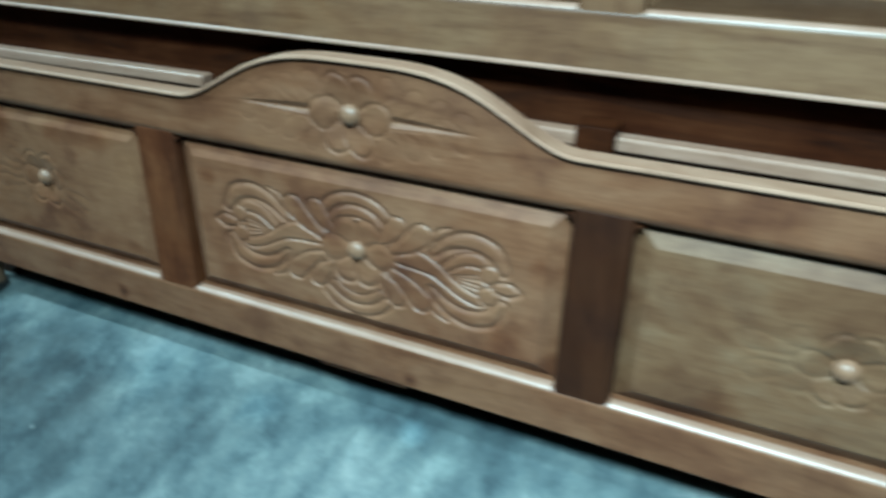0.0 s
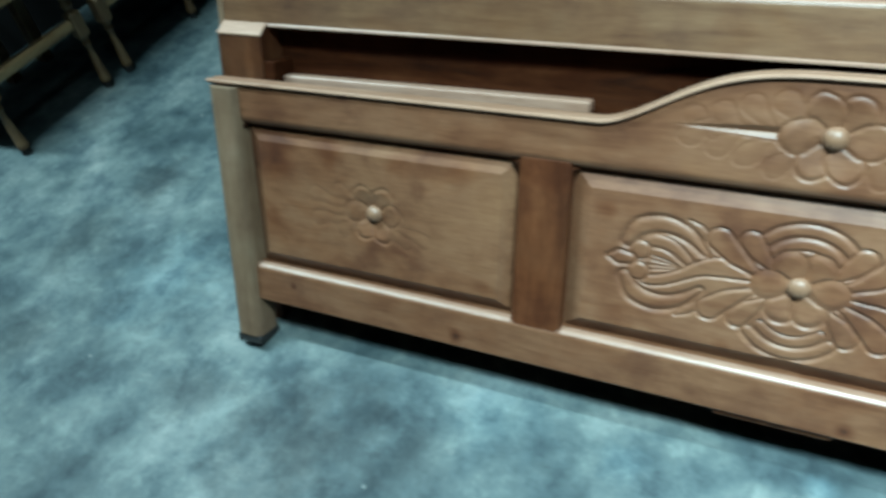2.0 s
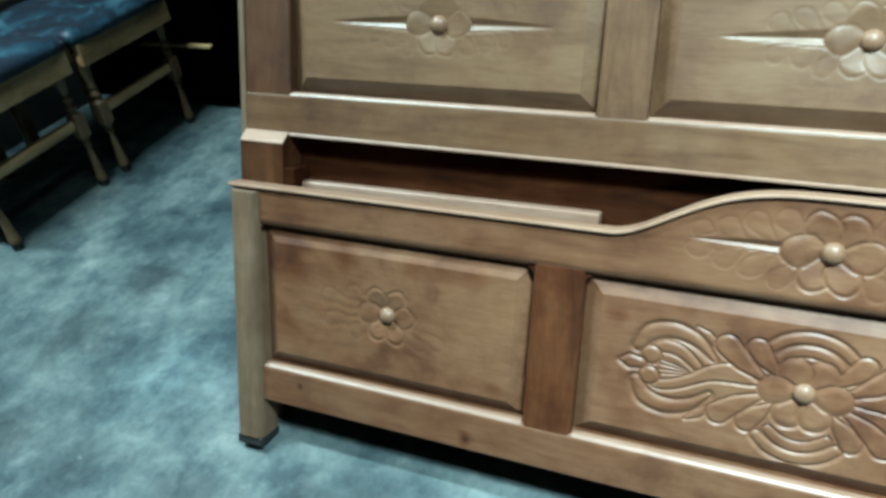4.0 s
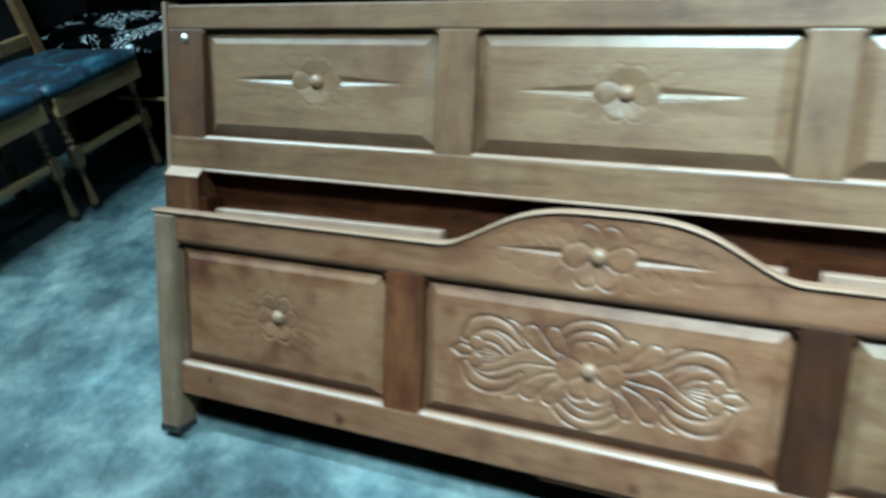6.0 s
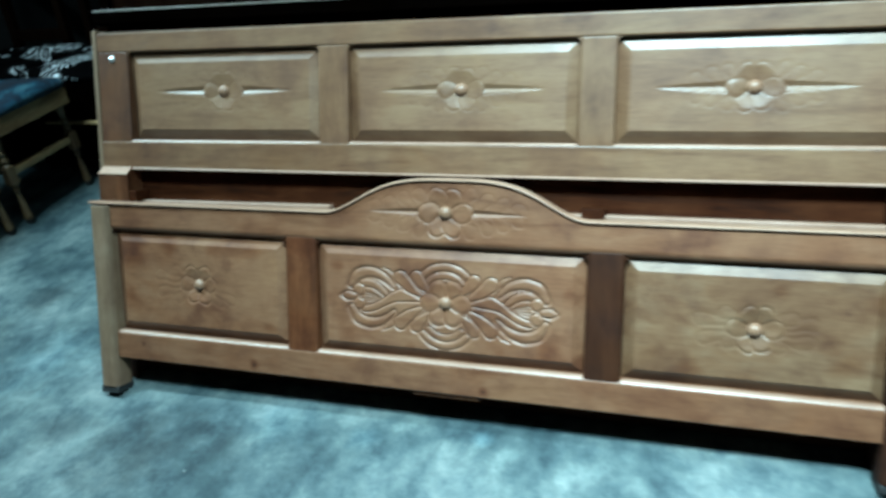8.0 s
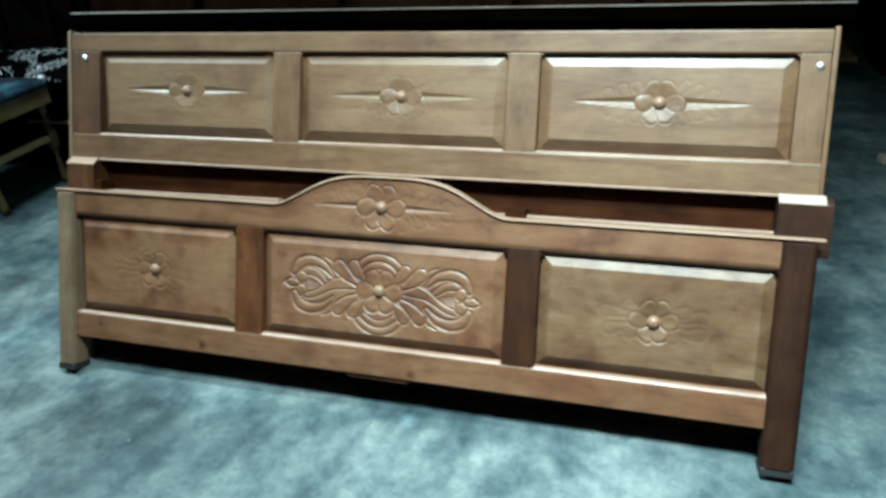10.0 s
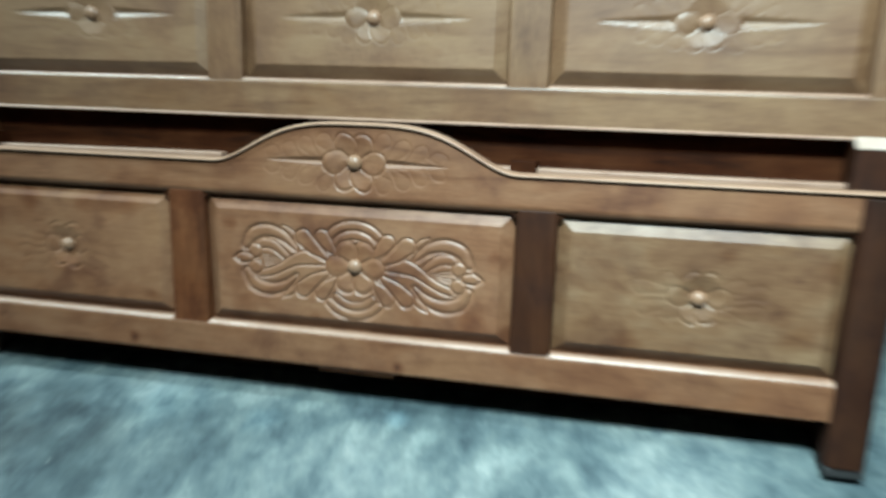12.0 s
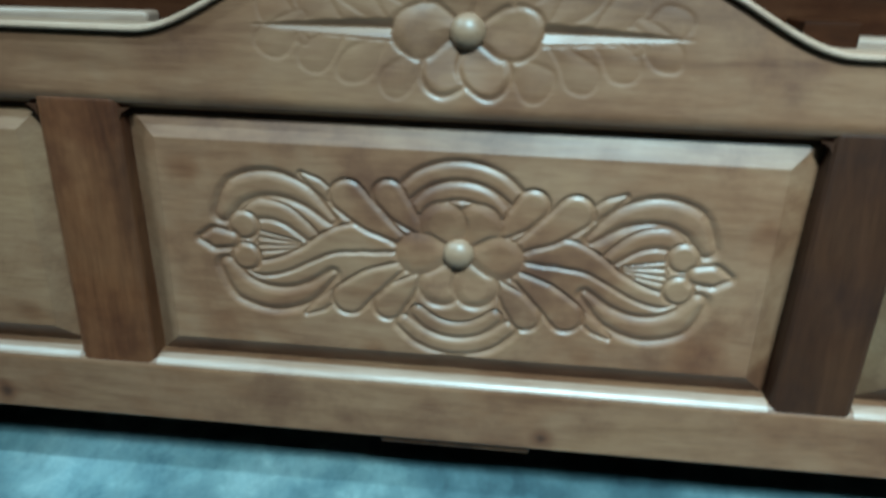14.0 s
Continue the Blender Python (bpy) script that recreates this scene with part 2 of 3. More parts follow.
def swirl_material():
    m, nt, p = nodes_of("black_cloth_with_white_swirl_print")
    v = coords(nt, (1, 1, 1), 3.0)
    vo = add(nt, "ShaderNodeTexVoronoi", Scale=11.0, Randomness=0.9)
    nt.links.new(v, vo.inputs["Vector"])
    wob = noise_tex(nt, v, 22.0, 2.0)
    s = add(nt, "ShaderNodeMath")
    s.operation = "MULTIPLY_ADD"
    nt.links.new(wob, s.inputs[0])
    s.inputs[1].default_value = 0.35
    nt.links.new(vo.outputs["Distance"], s.inputs[2])
    w = add(nt, "ShaderNodeMath")
    w.operation = "SINE"
    k = add(nt, "ShaderNodeMath")
    k.operation = "MULTIPLY"
    nt.links.new(s.outputs[0], k.inputs[0])
    k.inputs[1].default_value = 32.0
    nt.links.new(k.outputs[0], w.inputs[0])
    rings = ramp(nt, [(0.62, (0, 0, 0)), (0.8, (1, 1, 1))], w.outputs[0])
    where = ramp(nt, [(0.5, (0, 0, 0)), (0.54, (1, 1, 1))], noise_tex(nt, v, 6.0, 2.0))
    fac = mix(nt, "MULTIPLY", 1.0, rings, where)
    col = mix(nt, "MIX", fac, (0.0004, 0.0004, 0.0005), (0.62, 0.64, 0.66))
    nt.links.new(col, p.inputs["Base Color"])
    p.inputs["Roughness"].default_value = 0.8
    p.inputs["Specular IOR Level"].default_value = 0.02
    return m


FLOOR, BLUE, SWIRL = floor_material(), cushion_material(), swirl_material()


# ---- building helpers ----
def part(name, bm, material, parent=None, label="", smooth=False):
    me = bpy.data.meshes.new(name)
    bm.to_mesh(me)
    bm.free()
    return finish(name, me, material, parent, label, smooth)


def finish(name, me, material, parent, label="", smooth=False):
    me.materials.append(material)
    if smooth:
        me.polygons.foreach_set("use_smooth", [True] * len(me.polygons))
    ob = new(name, me)
    if parent:
        ob.parent = parent
    return tagged(ob, label)


def thing(name, m, label, category, group="", kind=""):
    ob = new(name)
    ob.matrix_world = m
    return tagged(ob, label, category, group, kind)


def block(x0, x1, y0, y1, z0, z1, bevel=0.0, segments=3, bm=None):
    bm = bm or bmesh.new()
    made = bmesh.ops.create_cube(bm, size=1)["verts"]
    for v in made:
        v.co = Vector(((x0 + x1) / 2 + v.co.x * (x1 - x0), (y0 + y1) / 2 + v.co.y * (y1 - y0), (z0 + z1) / 2 + v.co.z * (z1 - z0)))
    if bevel:
        edges = list({e for v in made for e in v.link_edges})
        bmesh.ops.bevel(bm, geom=edges, offset=bevel, segments=segments, profile=0.5, affect="EDGES")
    return bm


def prism(x0, x1, outline):
    """A bar along x with the given (y, z) outline."""
    bm = bmesh.new()
    a, b = [[bm.verts.new((x, y, z)) for y, z in outline] for x in (x0, x1)]
    for i in range(len(outline)):
        j = (i + 1) % len(outline)
        bm.faces.new((a[i], a[j], b[j], b[i]))
    bm.faces.new(a[::-1])
    bm.faces.new(b)
    bmesh.ops.recalc_face_normals(bm, faces=bm.faces)
    return bm


def rounded_rail(x0, x1, y0, y1, z0, z1, r):
    """A rail whose upper front edge is worked to a quarter round."""
    outline = [(y1, z0), (y0 + 0.002, z0), (y0, z0 + 0.002), (y0, z1 - r)]
    outline += [(y0 + r * (1 - math.cos(a)), z1 - r + r * math.sin(a)) for a in np.linspace(0, math.pi / 2, 8)] + [(y1, z1)]
    return prism(x0, x1, outline)


def turned(profile, steps=14, bm=None, at=(0, 0, 0)):
    """A turned post: rings of (radius, height) round the z axis."""
    bm = bm or bmesh.new()
    rings = []
    for r, z in profile:
        rings.append([bm.verts.new((at[0] + r * math.cos(2 * math.pi * i / steps), at[1] + r * math.sin(2 * math.pi * i / steps), at[2] + z)) for i in range(steps)])
    for a, b in zip(rings, rings[1:]):
        for i in range(steps):
            bm.faces.new((a[i], a[(i + 1) % steps], b[(i + 1) % steps], b[i]))
    bm.faces.new(rings[0][::-1])
    bm.faces.new(rings[-1])
    return bm


def dome(x, y, z, r, out, steps=20, rings=8):
    """A rounded wooden boss that stands out of a board's front."""
    bm = bmesh.new()
    loops = []
    for k in range(rings):
        a = math.pi / 2 * k / rings
        rr, d = r * math.cos(a), out * math.sin(a)
        loops.append([bm.verts.new((x + rr * math.cos(2 * math.pi * i / steps), y - d, z + rr * math.sin(2 * math.pi * i / steps))) for i in range(steps)])
    tip = bm.verts.new((x, y - out, z))
    for a, b in zip(loops, loops[1:]):
        for i in range(steps):
            bm.faces.new((a[i], a[(i + 1) % steps], b[(i + 1) % steps], b[i]))
    for i in range(steps):
        bm.faces.new((loops[-1][i], loops[-1][(i + 1) % steps], tip))
    return bm


# ---- carving: every leaf, petal and band is a cut outline with a rounded inside ----
class Carving:
    """Depth of a carved face over the plane (x, z): cuts are negative, raised wood positive."""

    def __init__(self, xs, zs):
        self.x, self.z = self.plain = xs, zs
        self.h = np.zeros_like(xs)

    def cut(self, d, deep, high, soft, spread):
        inside = d < 0
        u = np.clip(-d / soft, 0, 1)
        rise = -deep + (deep + high) * (1 - (1 - u) ** 2.4)
        fall = -deep * np.clip(1 - d / spread, 0, 1) ** 1.5
        self.h = np.where(inside, rise, np.minimum(self.h, fall))

    def leaf(self, points, widths, deep=0.003, high=0.001, soft=0.008, spread=0.003):
        """A shape swept along a smooth line of points with the given half widths."""
        p, w = np.array(points, float), np.array(widths, float)
        n = max(14, 5 * len(p))
        s = np.linspace(0, len(p) - 1, n)
        # Catmull-Rom through the points
        q = np.vstack([2 * p[0] - p[1], p, 2 * p[-1] - p[-2]])
        i = np.minimum(s.astype(int), len(p) - 2)
        f = (s - i)[:, None]
        a, b, c, e = q[i], q[i + 1], q[i + 2], q[i + 3]
        line = 0.5 * (2 * b + (c - a) * f + (2 * a - 5 * b + 4 * c - e) * f ** 2 + (3 * b - a - 3 * c + e) * f ** 3)
        wide = np.interp(s, np.arange(len(p)), w)
        d = np.full_like(self.x, 1e3)
        for k in range(n - 1):
            (ax, az), (bx, bz) = line[k], line[k + 1]
            dx, dz = bx - ax, bz - az
            t = np.clip(((self.x - ax) * dx + (self.z - az) * dz) / (dx * dx + dz * dz + 1e-12), 0, 1)
            d = np.minimum(d, np.hypot(self.x - ax - t * dx, self.z - az - t * dz) - (wide[k] + t * (wide[k + 1] - wide[k])))
        self.cut(d, deep, high, soft, spread)

    def disc(self, cx, cz, r, deep=0.003, high=0.002, soft=0.01, spread=0.003):
        self.cut(np.hypot(self.x - cx, self.z - cz) - r, deep, high, soft, spread)

    def spear(self, x0, x1, cz, half, deep):
        """A hollow that tapers to a point at x1, with a ridge left standing along its middle."""
        px, pz = self.plain
        u = (px - x0) / (x1 - x0)
        w = half * np.clip(1 - u, 0, 1) ** 0.7 + 1e-5
        v = (pz - cz) / w
        inside = (np.abs(v) < 1) & (u > 0) & (u < 1)
        shape = np.interp(v, [-1, -0.86, -0.72, 0.08, 1], [0, -0.3, -0.05, -1, 0])
        self.h = np.where(inside, deep * shape * np.clip(w / half * 1.3, 0, 1), self.h)

    def uneven(self, amount):
        """Bends the outlines that follow, as a chisel led by hand does."""
        x, z = self.plain = self.x, self.z
        self.x = x + amount * (np.sin(71 * z + 33 * x) + 0.6 * np.sin(140 * z - 57 * x + 1.0))
        self.z = z + amount * (np.sin(83 * x + 21 * z + 2.0) + 0.6 * np.sin(151 * x + 40 * z))

    def dish(self, cx, cz, r, deep):
        d = np.hypot(self.x - cx, self.z - cz)
        self.h = self.h - deep * np.clip(1 - d / r, 0, 1)

    def flower(self, cx, cz, size, deep=0.0035, high=0.002, hollow=0.003):
        """Six petals round a boss: a pair above, a pair below, one to each side."""
        for ang in (62, 118, 242, 298, 0, 180):
            a = math.radians(ang)
            reach = size * (0.64 if ang % 180 else 0.7)
            self.leaf([(cx + 0.25 * size * math.cos(a), cz + 0.25 * size * math.sin(a)), (cx + reach * math.cos(a), cz + reach * math.sin(a))],
                      [0.16 * size, 0.4 * size], (0.9 if ang > 180 else 0.7) * deep, high, 0.36 * size, 0.0045)
        self.dish(cx, cz, 0.88 * size, 2.1 * hollow)


def rosette_spray(c, cx, cz):
    """The wide spray of the middle panel: bands over and under a flower, leaves, and a banded bud at each end.
    It sits about a degree askew on its panel."""
    for v in (1, -1):
        mid, radii = (0.0144, (0.067, 0.0485)) if v > 0 else (0.027, (0.066, 0.048))
        for r in radii:
            arc = [(cx + r * math.sin(a), cz + v * (mid + r * math.cos(a))) for a in np.radians([-49, -32, -16, 0, 16, 32, 49])]
            c.leaf(arc, [0.0078, 0.0088, 0.0088, 0.0088, 0.0088, 0.0088, 0.0078], 0.0062, 0.0004, 0.0085, 0.006 if r > 0.06 else 0.002)
    for h in (1, -1):
        def at(pts):
            return [(cx + h * 0.975 * x, cz + z - h * 0.0165 * x) for x, z in pts]
        for v in (1, -1):
            # the outer band that closes round the bud
            c.leaf(at([(0.12, v * 0.027), (0.146, v * 0.049), (0.178, v * 0.0575), (0.208, v * 0.049), (0.224, v * 0.026)]), [0.004, 0.0095, 0.012, 0.0125, 0.008], 0.0066, 0.0004, 0.0115, 0.007)
            # small leaflet above and below the bud
            c.leaf(at([(0.121, v * 0.05), (0.133, v * 0.06), (0.147, v * 0.069)]), [0.006, 0.0062, 0.002], 0.005, 0.0, 0.006, 0.0035)
        # slim rays inside the bud
        for z in (-0.0065, 0.001, 0.0085):
            c.leaf(at([(0.152, 0.35 * z), (0.19, z)]), [0.0014, 0.0032], 0.0055, -0.001, 0.003, 0.002)
        # the upper inner band, and the leaf whose tail crosses it and turns into the lower one
        c.leaf(at([(0.126, -0.004), (0.142, 0.012), (0.164, 0.0285), (0.187, 0.0325), (0.206, 0.022)]), [0.003, 0.0075, 0.0095, 0.01, 0.006], 0.0058, 0.0002, 0.009, 0.0025)
        c.leaf(at([(0.054, 0.0025), (0.08, 0.0085), (0.101, 0.011), (0.124, 0.004), (0.146, -0.0095), (0.17, -0.0215), (0.192, -0.0265), (0.206, -0.021)]),
               [0.002, 0.0105, 0.0146, 0.011, 0.0082, 0.0085, 0.008, 0.005], 0.0062, 0.0002, 0.0068, 0.003)
        for v in (1, -1):
            c.leaf(at([(0.05, v * 0.011), (0.082, v * 0.031), (0.1045, v * 0.0505)]), [0.004, 0.0128, 0.0165], 0.006, 0.0002, 0.0068, 0.0035)
            c.leaf(at([(0.036, v * 0.022), (0.055, v * 0.041), (0.066, v * 0.055)]), [0.004, 0.0125, 0.0145], 0.006, 0.0002, 0.0068, 0.0035)
            c.disc(cx + h * 0.2, cz + v * 0.0158 - h * 0.0035, 0.0142, 0.0062, 0.0035, 0.0135, 0.003)
        c.leaf(at([(0.22, 0.0), (0.233, 0.0005), (0.2485, 0.0)]), [0.0085, 0.0105, 0.002], 0.0066, 0.001, 0.0095, 0.006)
    c.flower(cx + 0.001, cz + 0.001, 0.053, 0.0062, 0.0012, 0.0045)
    c.h *= 0.54


def flower_and_spears(c, cx, cz, size, reach, half, leaves, deep, petal=0.0035):
    c.uneven(0.0016)
    for h in (1, -1):
        for k in range(leaves):
            for v in (1, -1):
                x = cx + h * (size * 1.0 + k * size * 0.62)
                z = cz + v * (size * (0.74 - 0.17 * k))
                c.leaf([(x - h * size * 0.35, z - v * size * 0.42), (x + h * size * 0.08, z)], [0.08 * size, 0.26 * size], deep, 0.0, 0.22 * size, 0.0035)
        c.spear(cx + h * size * 0.8, cx + h * reach, cz, half, 0.005)
    c.flower(cx, cz, size, petal, hollow=0.0036)


SPRIG_LEFT = (200, 2.3), (165, 2.4), (140, 1.7), (225, 1.6), (312, 1.8), (332, 2.2)
SPRIG_RIGHT = (200, 2.1), (165, 2.2), (140, 1.5), (340, 2.1), (15, 2.2), (35, 1.6), (225, 1.45), (310, 1.45)


def flower_and_leaves(c, cx, cz, size, sprig):
    c.uneven(0.002)
    for ang, far in sprig:
        a = math.radians(ang)
        c.leaf([(cx + 0.9 * size * math.cos(a), cz + 0.75 * size * math.sin(a)), (cx + far * size * math.cos(a), cz + far * 0.62 * size * math.sin(a))],
               [0.1 * size, 0.28 * size], 0.0007, 0.0, 0.25 * size, 0.006)
    c.flower(cx, cz, size, 0.0024, 0.0011, 0.005)


def fielded_panel(name, x0, x1, z0, z1, front, slope, drops, carve, step, material, parent):
    """A raised panel: a flat carved field, with sloped margins that run back into the frame."""
    fx0, fx1, fz0, fz1 = x0 + slope, x1 - slope, z0 + slope, z1 - slope
    nx, nz = int((fx1 - fx0) / step), int((fz1 - fz0) / step)
    gx, gz = np.meshgrid(np.linspace(fx0, fx1, nx + 1), np.linspace(fz0, fz1, nz + 1))
    c = Carving(gx, gz)
    if carve:
        carve(c)
    verts = np.stack([gx, front - c.h, gz], -1).reshape(-1, 3).tolist()
    w = nx + 1
    faces = [(j * w + i, j * w + i + 1, (j + 1) * w + i + 1, (j + 1) * w + i) for j in range(nz) for i in range(nx)]
    rim = list(range(nx + 1)) + [j * w + nx for j in range(1, nz + 1)] + [nz * w + i for i in range(nx - 1, -1, -1)] + [j * w for j in range(nz - 1, 0, -1)]
    rings = [rim]
    for kind in (0, 1):
        ring = []
        for k in rim:
            x, y, z = verts[k]
            u, v = (x - fx0) / (fx1 - fx0), (z - fz0) / (fz1 - fz0)
            ring.append(len(verts))
            verts.append([x0 + u * (x1 - x0), front + drops[0] + (drops[1] - drops[0]) * v + 0.008 * kind, z0 + v * (z1 - z0)])
        rings.append(ring)
    flat = len(faces)
    for a, b in zip(rings, rings[1:]):
        for i in range(len(rim)):
            j = (i + 1) % len(rim)
            faces.append((b[i], b[j], a[j], a[i]))
    faces.append(tuple(rings[-1]))
    me = bpy.data.meshes.new(name)
    me.from_pydata(verts, [], faces)
    me.update()
    me.polygons.foreach_set("use_smooth", [i < flat for i in range(len(faces))])
    return finish(name, me, material, parent)


# ---- setting ----
def slab(name, x0, x1, y0, y1, z0, z1, material, label):
    ob = part(name, block(x0, x1, y0, y1, z0, z1), material)
    return tagged(ob, label, name.split("_")[0], kind="structure")


slab("floor", -2.7, 4.0, -3.6, 5.0, -0.12, 0.0, FLOOR, "mottled blue-grey polished cement floor")
# Assumed walls; the near-black colour stands for the unlit room.
slab("wall_north", -2.7, 4.0, 5.0, 5.15, -0.12, 2.9, WALL, "near-black wall of the showroom, darkness in its colour")
slab("wall_south", -2.7, 4.0, -3.75, -3.6, -0.12, 2.9, WALL, "near-black wall of the showroom, darkness in its colour")
# Brought in close behind the chairs so that no lit floor shows there.
slab("wall_west_1", -2.65, -2.5, -3.75, 1.27, -0.12, 2.9, WALL, "near-black wall of the showroom, darkness in its colour")
slab("wall_west_2", -2.85, -2.7, 1.27, 5.15, -0.12, 2.9, WALL, "near-black wall of the showroom, darkness in its colour")
slab("wall_west_3", -2.85, -2.65, 1.12, 1.27, -0.12, 2.9, WALL, "near-black return of the wall, darkness in its colour")
slab("wall_east", 4.0, 4.15, -3.75, 5.15, -0.12, 2.9, WALL, "near-black wall of the showroom, darkness in its colour")
slab("ceiling", -2.85, 4.15, -3.75, 5.15, 2.9, 3.0, CEILING, "dim plain ceiling board")


# ---- the carved footboard ----
def arch(x):
    """The footboard's upper line: straight, with a low bow in the middle."""
    u = min(1.0, abs(x - 0.012) / 0.29)
    return 0.4752 + 0.0765 * (0.5 + 0.5 * math.cos(math.pi * u ** 1.75))


Z0, Z1 = 0.158, 0.412            # lower and upper line of the footboard's openings
footboard = thing("carved_footboard", LEAN, "varnished brown wooden bed footboard with carved floral panels, leaning back", "footboard")


def arched_rail():
    xs = np.unique(np.concatenate([np.linspace(-0.862, -0.2, 60), np.linspace(-0.2, 0.2, 340), np.linspace(0.2, 0.862, 60)]))
    nz = 110
    tops = np.array([arch(x) for x in xs])
    t = np.linspace(0, 1, nz + 1)[:, None]
    gx = np.repeat(xs[None, :], nz + 1, 0)
    gz = Z1 + 0.004 + t * (tops[None, :] - Z1 - 0.004)
    c = Carving(gx, gz)
    flower_and_spears(c, 0.001, 0.486, 0.054, 0.18, 0.0115, 4, 0.0007, 0.0025)
    c.h *= np.clip((gz - Z1 - 0.004) / 0.006, 0, 1)
    w = len(xs)
    verts = np.stack([gx, 0.007 * np.clip((Z1 + 0.015 - gz) / 0.015, 0, 1) ** 2 - c.h, gz], -1).reshape(-1, 3).tolist()
    faces = [(j * w + i, j * w + i + 1, (j + 1) * w + i + 1, (j + 1) * w + i) for j in range(nz) for i in range(w - 1)]
    n = len(faces)
    low = len(verts)
    verts += [[x, 0.012, Z1 - 0.001] for x in xs] + [[x, 0.036, Z1 - 0.001] for x in xs] + [[x, 0.036, z] for x, z in zip(xs, tops)]
    for i in range(w - 1):
        faces.append((low + i, low + i + 1, i + 1, i))
        faces.append((low + w + i, low + w + i + 1, low + i + 1, low + i))
        faces.append((low + 2 * w + i, low + 2 * w + i + 1, low + w + i + 1, low + w + i))
        faces.append((nz * w + i, nz * w + i + 1, low + 2 * w + i + 1, low + 2 * w + i))
    me = bpy.data.meshes.new("top_rail")
    me.from_pydata(verts, [], faces)
    me.update()
    me.polygons.foreach_set("use_smooth", [i < n for i in range(len(faces))])
    return finish("top_rail", me, WOOD_X, footboard, "arched top rail with a carved flower")


def cap_strip():
    """The thin moulded cap that follows the bow."""
    bm = bmesh.new()
    xs = np.concatenate([np.linspace(-0.916, -0.31, 16), np.linspace(-0.3, 0.33, 64), np.linspace(0.34, 0.926, 16)])
    section = [(-0.003, 0.0012), (-0.005, 0.0018), (-0.0058, 0.0034), (-0.0052, 0.0056), (-0.0034, 0.007), (0.027, 0.007), (0.031, 0.005), (0.031, -0.001), (0.002, -0.001), (0.002, 0.0012)]
    rings = [[bm.verts.new((x, y, arch(x) + z)) for y, z in section] for x in xs]
    for a, b in zip(rings, rings[1:]):
        for i in range(len(section)):
            j = (i + 1) % len(section)
            bm.faces.new((a[i], a[j], b[j], b[i]))
    bm.faces.new(rings[0])
    bm.faces.new(rings[-1][::-1])
    bmesh.ops.recalc_face_normals(bm, faces=bm.faces)
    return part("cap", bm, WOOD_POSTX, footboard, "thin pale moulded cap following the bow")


def rounded_post(x0, x1, y0, y1, z0, z1, r):
    """An upright post with rounded long edges, cut square at both ends."""
    ring = []
    for cx, cy, a0 in ((x1 - r, y1 - r, 0), (x0 + r, y1 - r, 90), (x0 + r, y0 + r, 180), (x1 - r, y0 + r, 270)):
        ring += [(cx + r * math.cos(math.radians(a0 + k * 18)), cy + r * math.sin(math.radians(a0 + k * 18))) for k in range(6)]
    bm = bmesh.new()
    loops = [[bm.verts.new((x, y, z)) for x, y in ring] for z in (z0, z0 + 0.002, z1 - 0.002, z1)]
    for a, b in zip(loops, loops[1:]):
        for i in range(len(ring)):
            j = (i + 1) % len(ring)
            bm.faces.new((a[i], a[j], b[j], b[i])).smooth = True
    bm.faces.new(loops[0][::-1])
    bm.faces.new(loops[-1])
    return bm


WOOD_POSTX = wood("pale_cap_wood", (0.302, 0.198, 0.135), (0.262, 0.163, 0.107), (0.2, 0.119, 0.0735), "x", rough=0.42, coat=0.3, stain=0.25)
arched_rail()
cap_strip()
for x0, x1, wd in ((-0.912, -0.857, WOOD_POST), (0.849, 0.915, WOOD_POST_VIGNETTE)):
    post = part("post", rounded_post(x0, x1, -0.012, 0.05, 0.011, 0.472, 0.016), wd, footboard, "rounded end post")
    part("foot_pad", block(x0 + 0.001, x1 - 0.001, -0.01, 0.049, -0.007, 0.0115, 0.004), FOOT_BLACK, post, "black foot end")
KNOTTY = knotted(wood("knotted_rail_wood", PALE, MID, DEEP, "x", coat=0.4, stain=0.65), ((-0.468, 0.107, 0.014), (0.09, 0.102, 0.012), (-0.78, 0.13, 0.008)), (0.16, 0.08, 0.045), (0.6, 0.45, 0.36))
# Its unseen extra depth is added to stop light falling between the boards.
part("bottom_rail", rounded_rail(-0.862, 0.862, 0.0, 0.095, 0.088, Z0 + 0.001, 0.011), KNOTTY, footboard, "bottom rail with a rounded upper edge")
part("stile", block(-0.379, -0.302, 0.0015, 0.036, Z0 - 0.013, Z1 + 0.012, 0.007), WOOD_STILE, footboard, "reddish brown stile")
part("stile", block(0.3, 0.374, 0.0015, 0.036, Z0 - 0.013, Z1 + 0.012, 0.007), WOOD_RED_DIMMED, footboard, "reddish stile with darkening in its colour")
part("cleat", block(-0.073, 0.08, 0.008, 0.03, 0.076, 0.09, 0.003), WOOD_STILE, footboard)


def corner(parent, x, z, side, y0, y1, material, r=0.011):
    """A small rounded filling in the upper corner of an opening."""
    arc = [(x + side * r * (1 - math.cos(a)), z - r * (1 - math.sin(a))) for a in np.linspace(0, math.pi / 2, 6)]
    ring = [(x - side * 0.001, z + 0.001), (x - side * 0.001, z - r)] + arc[1:-1] + [(x + side * r, z + 0.001)]
    bm = bmesh.new()
    a, b = [[bm.verts.new((px, y, pz)) for px, pz in ring] for y in (y0, y1)]
    for i in range(len(ring)):
        j = (i + 1) % len(ring)
        bm.faces.new((a[i], a[j], b[j], b[i]))
    bm.faces.new(a)
    bm.faces.new(b[::-1])
    bmesh.ops.recalc_face_normals(bm, faces=bm.faces)
    return part("corner_fillet", bm, material, parent)


